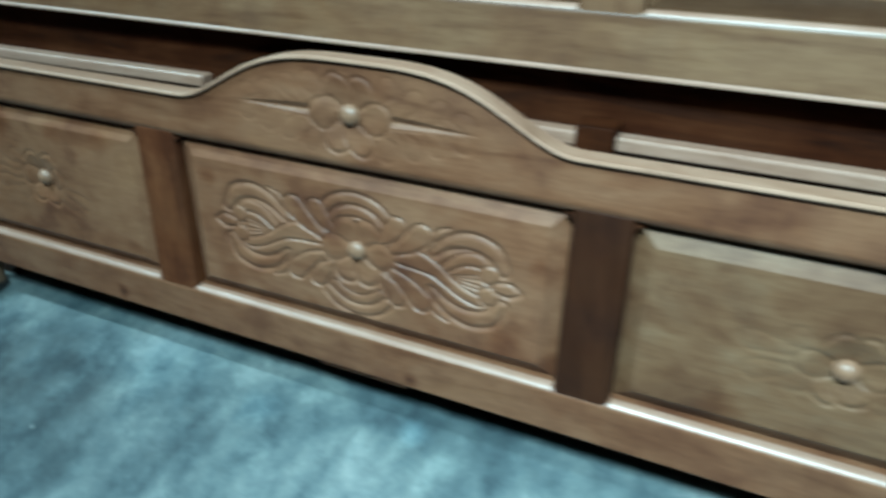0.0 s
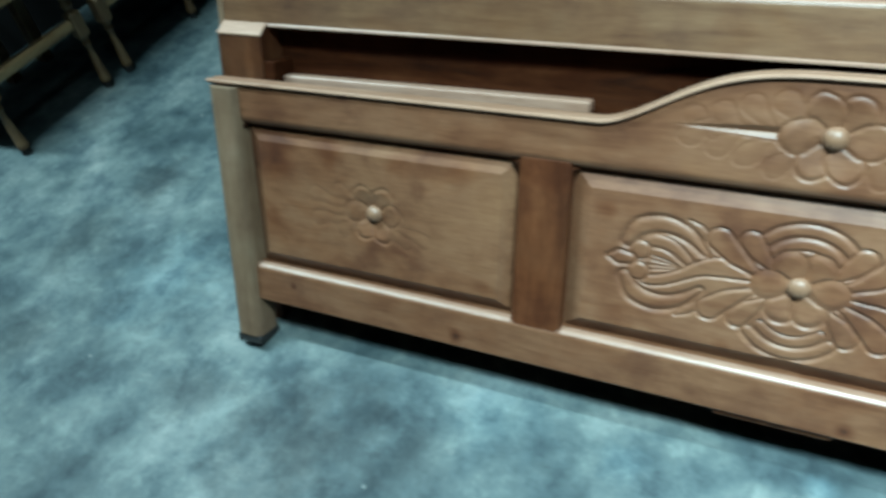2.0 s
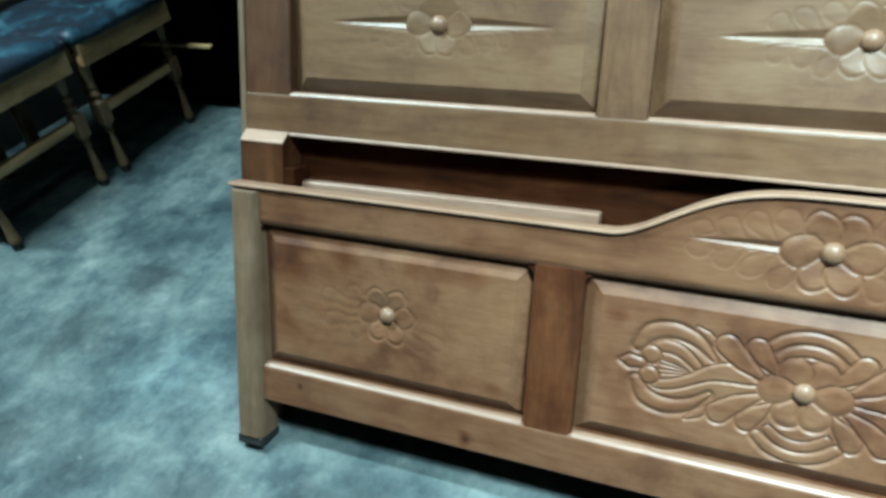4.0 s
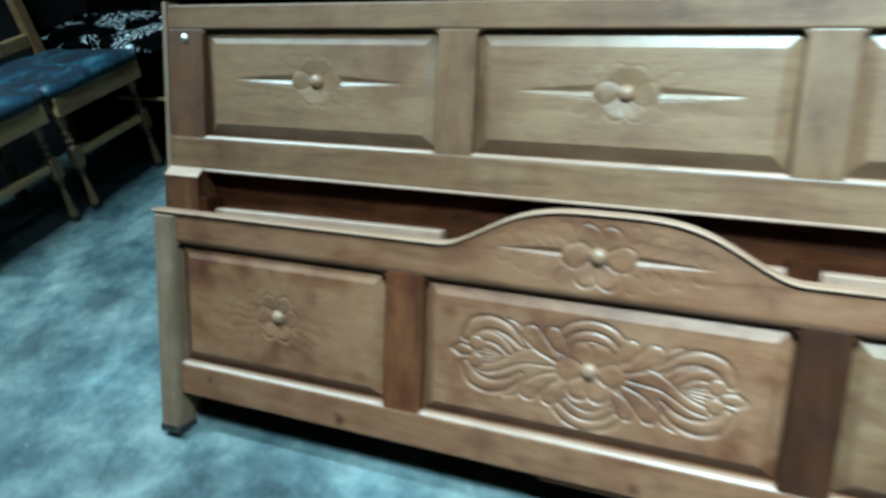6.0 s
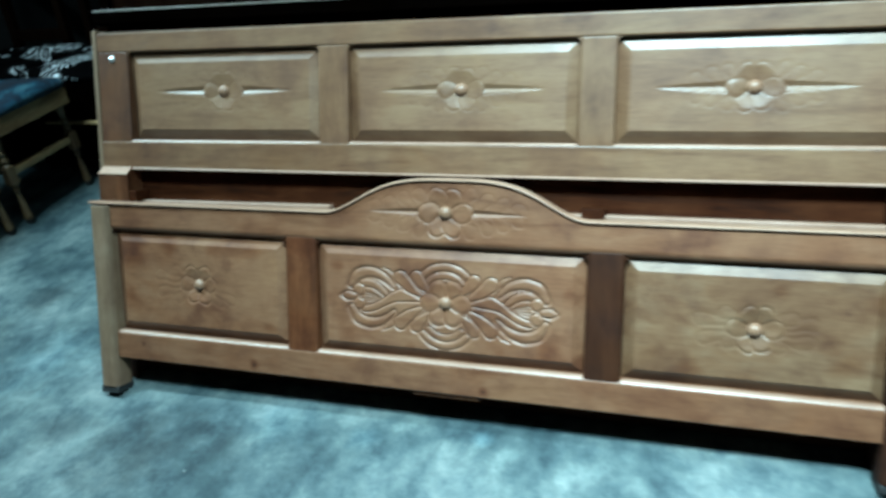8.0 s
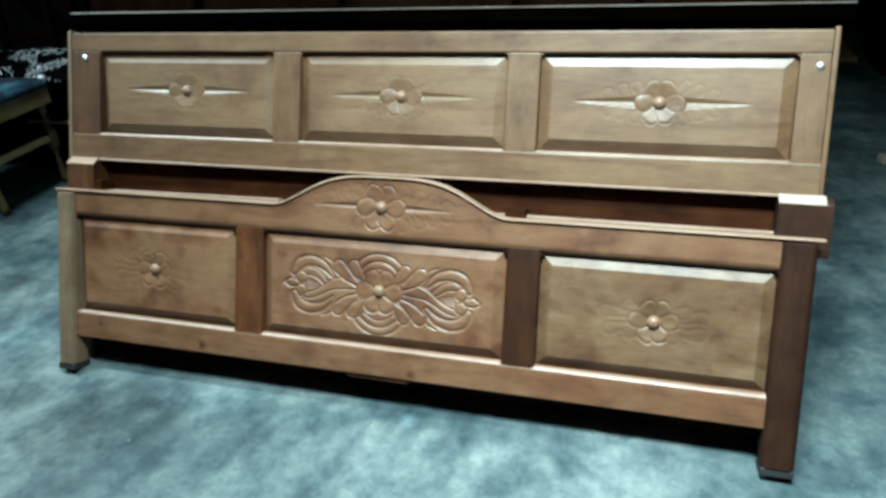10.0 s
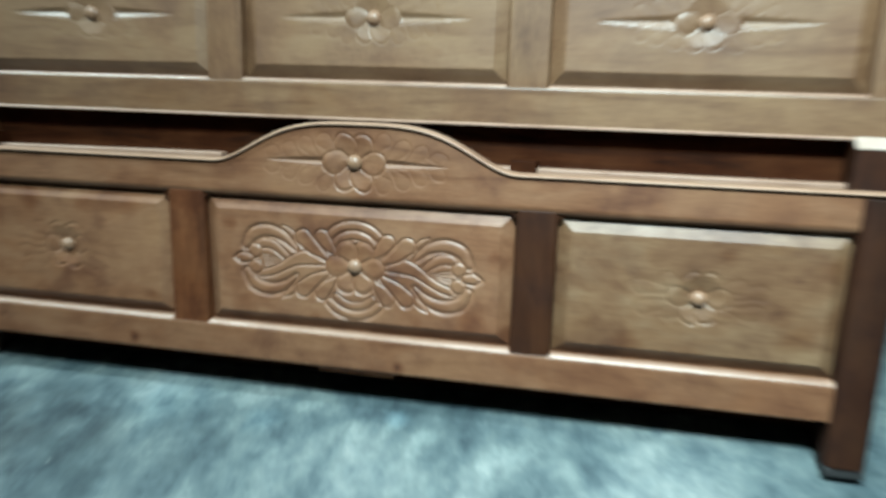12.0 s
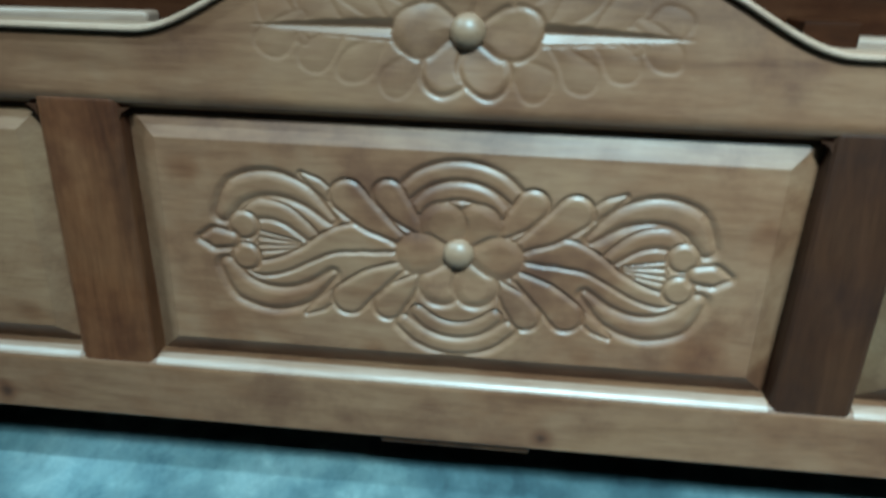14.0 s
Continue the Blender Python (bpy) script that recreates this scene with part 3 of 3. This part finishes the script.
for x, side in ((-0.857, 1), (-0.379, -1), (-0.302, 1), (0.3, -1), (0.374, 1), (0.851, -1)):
    corner(footboard, x, Z1 - 0.002, side, 0.003, 0.03, WOOD_RED_DIMMED, 0.009)


def worn_edge(parent, x0, x1, y, z, r):
    """The rail's rounded edge inside an opening: worn varnish, with its highlight painted pale."""
    arc = [(y - 0.0005 + (r + 0.0005) * (1 - math.cos(a)), z - r + (r + 0.0008) * math.sin(a)) for a in np.linspace(0.45, math.pi / 2, 6)]
    bm = prism(x0 + 0.002, x1 - 0.002, arc + [(arc[-1][0] + 0.004, arc[-1][1]), (arc[-1][0] + 0.004, z - r), (arc[0][0] + 0.002, arc[0][1] - 0.001)])
    return part("worn_edge", bm, WOOD_EDGE, parent, "pale worn rounded edge of the rail, highlight painted in")


WOOD_EDGE = wood("pale_worn_highlit_wood", (0.294, 0.199, 0.149), (0.254, 0.167, 0.12), (0.199, 0.119, 0.0767), "x", rough=0.32, coat=0.6, stain=0.25)
for x0, x1 in ((-0.857, -0.379), (-0.302, 0.3), (0.374, 0.851)):
    worn_edge(footboard, x0, x1, 0.0, Z0 + 0.001, 0.011)
PANEL_TONES = (0.193, 0.105, 0.0561), (0.164, 0.084, 0.0434), (0.117, 0.054, 0.0258)


# Right panel: the lens's olive vignette is put into the wood tones.
VIGNETTE_TONES = (0.16, 0.101, 0.0551), (0.137, 0.0817, 0.0427), (0.0951, 0.0515, 0.0255)
LEFT_TONES = (0.191, 0.103, 0.0537), (0.162, 0.0827, 0.0409), (0.111, 0.0515, 0.024)


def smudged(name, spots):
    tones = PANEL_TONES if "middle" in name else LEFT_TONES if "left" in name else VIGNETTE_TONES
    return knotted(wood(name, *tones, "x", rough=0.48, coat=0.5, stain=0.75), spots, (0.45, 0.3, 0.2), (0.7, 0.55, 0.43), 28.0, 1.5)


# Among real smudges, spots along the upper and lower margins paint shade.
SMUDGE_SHADE_MID = smudged("smudged_shaded_middle_panel_wood", ((-0.25, 0.36, 0.022), (0.22, 0.195, 0.045), (0.12, 0.183, 0.024), (-0.22, 0.19, 0.032), (-0.08, 0.18, 0.018), (0.265, 0.33, 0.016)))
SMUDGE_SHADE_LEFT = smudged("smudged_shaded_left_panel_wood", ((-0.8, 0.36, 0.05), (-0.7, 0.385, 0.035), (-0.58, 0.385, 0.03), (-0.47, 0.38, 0.028), (-0.815, 0.24, 0.035), (-0.43, 0.2, 0.02)))
SMUDGE_RIGHT = smudged("smudged_vignetted_right_panel_wood", ((0.78, 0.23, 0.04), (0.5, 0.195, 0.03), (0.66, 0.36, 0.02), (0.82, 0.35, 0.025)))
mid_panel = fielded_panel("panel", -0.303, 0.301, Z0 - 0.001, Z1 + 0.001, 0.008, 0.027, (0.021, 0.011), lambda c: rosette_spray(c, 0.0, 0.287), 0.001, SMUDGE_SHADE_MID, footboard)
part("boss", dome(0.0, 0.0145, 0.2895, 0.015, 0.0125), WOOD_BOSS, mid_panel, "round carved boss", True)
left_panel = fielded_panel("panel", -0.858, -0.378, Z0 - 0.001, Z1 + 0.001, 0.008, 0.027, (0.021, 0.011), lambda c: flower_and_leaves(c, -0.62, 0.288, 0.047, SPRIG_LEFT), 0.0016, SMUDGE_SHADE_LEFT, footboard)
part("boss", dome(-0.62, 0.0165, 0.288, 0.0145, 0.0135), WOOD_BOSS, left_panel, "round carved boss", True)
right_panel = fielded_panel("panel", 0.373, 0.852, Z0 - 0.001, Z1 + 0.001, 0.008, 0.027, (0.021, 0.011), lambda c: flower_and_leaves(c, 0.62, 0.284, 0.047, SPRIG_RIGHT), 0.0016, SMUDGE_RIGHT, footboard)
part("boss", dome(0.62, 0.0165, 0.282, 0.0145, 0.0135), WOOD_BOSS, right_panel, "round carved boss", True)
part("boss", dome(0.001, 0.0085, 0.486, 0.0152, 0.014), WOOD_BOSS, footboard, "round carved boss", True)


# ---- the headboard behind it ----
headboard = thing("panelled_headboard", LEAN, "varnished brown wooden bed headboard with three carved panels, leaning back", "headboard")
HF, H0, H1, HT = 0.072, 0.632, 0.846, 0.894
part("bottom_rail", rounded_rail(-0.93, 0.918, HF, HF + 0.036, 0.563, H0 + 0.001, 0.009), HEAD_X, headboard, "bottom rail with a rounded upper edge")
part("top_rail", block(-0.93, 0.918, HF, HF + 0.036, H1, HT, 0.004), HEAD_X, headboard)
for x0, x1, wd in ((-0.93, -0.841, WOOD_END), (0.86, 0.918, HEAD_Z)):
    part("stile", block(x0, x1, HF + 0.001, HF + 0.035, H0 - 0.011, H1 + 0.002, 0.004), wd, headboard, "reddish end stile" if x0 < 0 else "brown end stile")
for x0, x1 in ((-0.323, -0.25), (0.264, 0.337)):
    part("stile", block(x0, x1, HF + 0.001, HF + 0.035, H0 - 0.011, H1 + 0.002, 0.004), HEAD_Z, headboard)
for x, side in ((-0.841, 1), (-0.323, -1), (-0.25, 1), (0.264, -1), (0.337, 1), (0.86, -1)):
    corner(headboard, x, H1, side, HF + 0.003, HF + 0.03, HEAD_X)
for x0, x1 in ((-0.841, -0.323), (-0.25, 0.264), (0.337, 0.86)):
    worn_edge(headboard, x0, x1, HF, H0 + 0.001, 0.009)
part("side_strip", block(-0.942, -0.93, HF - 0.002, HF + 0.06, 0.55, 0.9, 0.003), WOOD_POST, headboard, "pale edge strip")
part("side_strip", block(0.918, 0.929, HF + 0.004, HF + 0.06, 0.55, 0.9, 0.003), HEAD_Z, headboard, "edge strip")
for x0, x1, cx, cz in ((-0.842, -0.322, -0.579, 0.75), (-0.251, 0.265, 0.01, 0.746), (0.336, 0.861, 0.596, 0.744)):
    pan = fielded_panel("panel", x0, x1, H0 - 0.001, H1 + 0.001, HF + 0.009, 0.028, (0.02, 0.0078), lambda c, cx=cx, cz=cz: flower_and_spears(c, cx, cz, 0.047, 0.186, 0.013, 3, 0.0004, 0.001), 0.0016, WOOD_PANEL, headboard)
    part("boss", dome(cx, HF + 0.0175, cz, 0.0148, 0.014), WOOD_BOSS, pan, "round carved boss", True)
part("bead", prism(-0.93, 0.918, [(HF - 0.003, 0.5595), (HF - 0.003, 0.562), (HF - 0.0005, 0.5645), (HF + 0.02, 0.5645), (HF + 0.02, 0.5595)]), WOOD_EDGE, headboard, "thin bright bead under the frame")
part("lower_board", block(-0.9, 0.9, 0.104, 0.122, 0.03, 0.558), WOOD_BAND, headboard, "plain lower board with the gap's shade in its colour")
for x0, x1, a, b in ((-0.93, -0.843, -0.915, -0.865), (0.844, 0.932, 0.855, 0.905)):
    leg = part("leg", block(a, b, 0.07, 0.112, 0.0, 0.44), WOOD_RED_DIMMED, headboard, "square lower leg")
    part("shoulder_block", prism(x0, x1 if x0 < 0 else x1 + 0.014, [(0.051, 0.44), (0.051, 0.546), (0.052, 0.548), (0.0695, 0.563), (0.11, 0.563), (0.11, 0.44)]), WOOD_SHOULDER if x0 < 0 else WOOD_RED_DIMMED, leg, "thick shoulder block with a sloped top")
    # The slopes are paler than their blocks to carry the light on top.
    part("sloped_top", prism(x0, x1, [(0.0495, 0.546), (0.0492, 0.5485), (0.0685, 0.5655), (0.0712, 0.5655), (0.0712, 0.56)]), WOOD_POSTX if x0 < 0 else WOOD_BARE_SHEEN, leg, "pale slope on the shoulder block, sheen painted in")
tilted = block(-0.828, -0.303, 0.077, 0.104, 0.468, 0.4865, 0.004)
for v in tilted.verts:
    v.co.z += 0.009 * (v.co.x + 0.303)
part("ledge", tilted, WOOD_EDGE, headboard, "pale ledge on the lower board")
part("ledge", block(0.1, 0.281, 0.077, 0.104, 0.468, 0.4865, 0.004), WOOD_EDGE, headboard, "pale ledge on the lower board")
part("ledge", block(0.324, 0.85, 0.077, 0.104, 0.468, 0.4865, 0.004), WOOD_EDGE, headboard, "pale ledge on the lower board")
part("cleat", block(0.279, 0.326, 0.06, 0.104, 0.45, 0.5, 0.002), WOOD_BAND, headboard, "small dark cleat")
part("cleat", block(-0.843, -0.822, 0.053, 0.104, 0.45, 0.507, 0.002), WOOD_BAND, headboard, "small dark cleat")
for x in (-0.886, 0.897):
    z = 0.829 if x < 0 else 0.822
    part("screw", dome(x, HF + 0.001, z, 0.0085, 0.006, 14, 5), STEEL, headboard, "bright steel screw head", True)


# ---- the dark board stacked behind ----
stack = thing("dark_headboard", LEAN, "dark-stained bed headboard stacked behind the carved one, its shade in the colour", "headboard")
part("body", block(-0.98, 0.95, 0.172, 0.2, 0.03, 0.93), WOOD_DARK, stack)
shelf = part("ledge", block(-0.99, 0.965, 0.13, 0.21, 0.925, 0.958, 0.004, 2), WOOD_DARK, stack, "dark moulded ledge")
# A pale strip stands in for the glint on the ledge's upper edge.
part("worn_edge", prism(-0.988, 0.963, [(0.129, 0.956), (0.129, 0.957), (0.1306, 0.9594), (0.134, 0.9594), (0.134, 0.956)]), WOOD_GLINT, shelf, "painted glint along the upper edge of the ledge")
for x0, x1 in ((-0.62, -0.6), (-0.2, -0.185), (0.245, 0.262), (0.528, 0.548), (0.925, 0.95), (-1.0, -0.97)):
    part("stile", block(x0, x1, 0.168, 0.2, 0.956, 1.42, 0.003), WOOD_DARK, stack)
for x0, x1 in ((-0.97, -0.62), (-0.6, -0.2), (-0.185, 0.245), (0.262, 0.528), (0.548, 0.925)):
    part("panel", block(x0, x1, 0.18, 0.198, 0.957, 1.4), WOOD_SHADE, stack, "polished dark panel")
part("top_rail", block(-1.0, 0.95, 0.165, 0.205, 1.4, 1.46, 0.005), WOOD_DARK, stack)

# a plain cupboard, hidden behind the stack, that holds it up
prop = thing("plain_cupboard", pose(0, 0.78, 0), "plain dark cupboard on which the stacked boards lean", "cupboard")
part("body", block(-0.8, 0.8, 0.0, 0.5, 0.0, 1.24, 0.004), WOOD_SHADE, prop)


# ---- chairs ----
LEG = [(0.011, 0.018), (0.0165, 0.024), (0.0165, 0.034), (0.0145, 0.05), (0.0105, 0.105), (0.0085, 0.125), (0.0085, 0.138), (0.014, 0.146), (0.0095, 0.156), (0.018, 0.168), (0.018, 0.172)]
LEG_TOP = [(0.018, 0.243), (0.0105, 0.252), (0.0175, 0.266), (0.0105, 0.28), (0.0165, 0.293), (0.0105, 0.306), (0.0165, 0.345), (0.018, 0.4)]
LEG_PAD = [(0.0135, 0.0), (0.0145, 0.004), (0.0145, 0.017), (0.011, 0.021)]


def cushion(w, d, z, thick, material, name, label, parent, seed):
    """A soft seat pad, uneven on top, with rounded sides."""
    bm = bmesh.new()
    n = 26
    rng = random.Random(seed)
    off = Vector((rng.random() * 9, rng.random() * 9, 0))
    grid = {}
    for side in (0, 1):
        for i in range(n + 1):
            for j in range(n + 1):
                u, v = 2 * i / n - 1, 2 * j / n - 1
                x, y = u * (1 - 0.04 * v ** 6), v * (1 - 0.04 * u ** 6)
                edge = max(0.0, 1 - max(abs(u), abs(v)) ** 6)
                hgt = thick * (0.5 + 0.5 * edge ** 0.5)
                if side:
                    hgt += 0.012 * noise.noise(Vector((u * 1.7, v * 1.7, 0)) + off) + 0.006 * noise.noise(Vector((u * 5, v * 5, 3)) + off)
                grid[side, i, j] = bm.verts.new((x * d / 2, y * w / 2, z + (hgt if side else 0.0)))
    for side in (0, 1):
        for i in range(n):
            for j in range(n):
                f = [grid[side, i, j], grid[side, i + 1, j], grid[side, i + 1, j + 1], grid[side, i, j + 1]]
                bm.faces.new(f if side else f[::-1])
    loop = [(i, 0) for i in range(n)] + [(n, j) for j in range(n)] + [(i, n) for i in range(n, 0, -1)] + [(0, j) for j in range(n, 0, -1)]
    for a, b in zip(loop, loop[1:] + loop[:1]):
        bm.faces.new((grid[(0, *a)], grid[(0, *b)], grid[(1, *b)], grid[(1, *a)]))
    return part(name, bm, material, parent, label, True)


def chair(name, label, group, cloth, cloth_label, seed, leg_wood, rail_wood, bar=0.031, wide=0.436, apron=0.362):
    """A side chair that faces +x, with turned front legs."""
    c = thing(name, Matrix(), label, "chair", group)
    for y in (-0.173, 0.173):
        bm = turned(LEG, at=(0.19, y, 0))
        block(0.171, 0.209, y - 0.019, y + 0.019, 0.17, 0.244, 0.004, 1, bm)
        turned(LEG_TOP, at=(0.19, y, 0), bm=bm)
        leg = part("front_leg", bm, leg_wood, c, "turned front leg with a flared foot")
        part("pad", turned(LEG_PAD, at=(0.19, y, 0)), FOOT_BLACK, leg, "black foot end")
        bm = bmesh.new()
        for z0, z1, a, b in ((0.0, 0.42, -0.21, -0.19), (0.42, 0.7, -0.19, -0.215), (0.7, 0.96, -0.215, -0.265)):
            made = block(-0.018, 0.018, 0.88 * y - 0.018, 0.88 * y + 0.018, z0, z1, 0, 1, bmesh.new())
            for v in made.verts:
                v.co.x += a if abs(v.co.z - z0) < 1e-5 else b
            me = bpy.data.meshes.new("piece")
            made.to_mesh(me)
            made.free()
            bm.from_mesh(me)
            bpy.data.meshes.remove(me)
        part("back_post", bm, leg_wood, c, "slim square back post")
        part("side_rail", block(-0.19, 0.17, y - 0.012, y + 0.012, apron + 0.008, 0.43, 0.003), rail_wood, c)
    part("front_rail", block(0.204, 0.229, -0.2, 0.2, apron, 0.431, 0.004), rail_wood, c, "pale front seat rail" if apron > 0.2 else "added deep black apron that keeps light out")
    sx, sz = (0.19, 0.216) if apron > 0.2 else (0.23, 0.25)
    part("front_stretcher", block(sx - 0.0145, sx + 0.0145, -0.154, 0.154, sz - bar / 2, sz + bar / 2, 0.3 * bar), WOOD_CHAIR_RAIL, c, "pale front stretcher" if apron > 0.2 else "thin pale front stretcher set on the added apron")
    part("back_rail", block(-0.2, -0.175, -0.17, 0.17, 0.37, 0.43, 0.003), rail_wood, c)
    part("lower_back_rail", block(-0.212, -0.19, -0.14, 0.14, 0.49, 0.545, 0.008), leg_wood, c)
    part("crest_rail", block(-0.275, -0.24, -0.2, 0.2, 0.86, 0.97, 0.012, 3), rail_wood, c)
    cushion(wide, 0.47, 0.43, 0.042, cloth, "seat", cloth_label, c, seed)
    return c


c1 = chair("dining_chair", "pale wooden dining chair with turned legs and teal-blue seat", "chairs along the side", BLUE, "teal-blue satin seat pad", 1, WOOD_CHAIR, WOOD_CHAIR_RAIL)
c1.matrix_world = pose(-2.125, 0.997, 0, 0, 0, 1)
copy_thing(c1, pose(-2.125, 0.559, 0, 0, 0, 1))
# The apron reaching down to 0.07 is added to block light under the seat.
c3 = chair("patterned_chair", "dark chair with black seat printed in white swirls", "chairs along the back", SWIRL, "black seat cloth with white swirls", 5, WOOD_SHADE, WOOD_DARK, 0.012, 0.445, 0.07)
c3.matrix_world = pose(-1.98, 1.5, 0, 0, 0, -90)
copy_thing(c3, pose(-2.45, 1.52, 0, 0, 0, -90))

# ---- far things ----
far = thing("dark_cabinet", pose(1.72, 3.08, 0), "dark wooden cabinet standing at the far end of the floor", "cabinet")
part("body", block(0.0, 1.2, 0.02, 0.5, 0.05, 1.5, 0.005), WOOD_SHADE, far)
part("plinth", block(0.02, 1.18, 0.04, 0.48, 0.0, 0.05), WOOD_DARK, far)
for i in range(2):
    d = part("door", block(0.02 + 0.585 * i, 0.595 + 0.585 * i, 0.0, 0.02, 0.08, 1.47, 0.004), WOOD_SHADE, far)
    part("handle", block(0.53 + 0.1 * i, 0.55 + 0.1 * i, -0.025, 0.0, 0.75, 0.87, 0.004), STEEL, d, "small steel handle")
tagged(part("loose_plank", block(1.56, 1.68, 3.4, 4.3, 0.0, 0.03, 0.003), WOOD_CHAIR_RAIL), "pale loose plank lying on the floor", "plank")
off = part("wood_offcut", block(0.0, 0.4, -0.02, 0.02, 0.0, 0.035, 0.005), WOOD_BARE_SHEEN)
off.matrix_world = pose(1.455, 1.815, 0, 0, 0, 22)
tagged(off, "pale wooden offcut lying on the floor", "offcut")
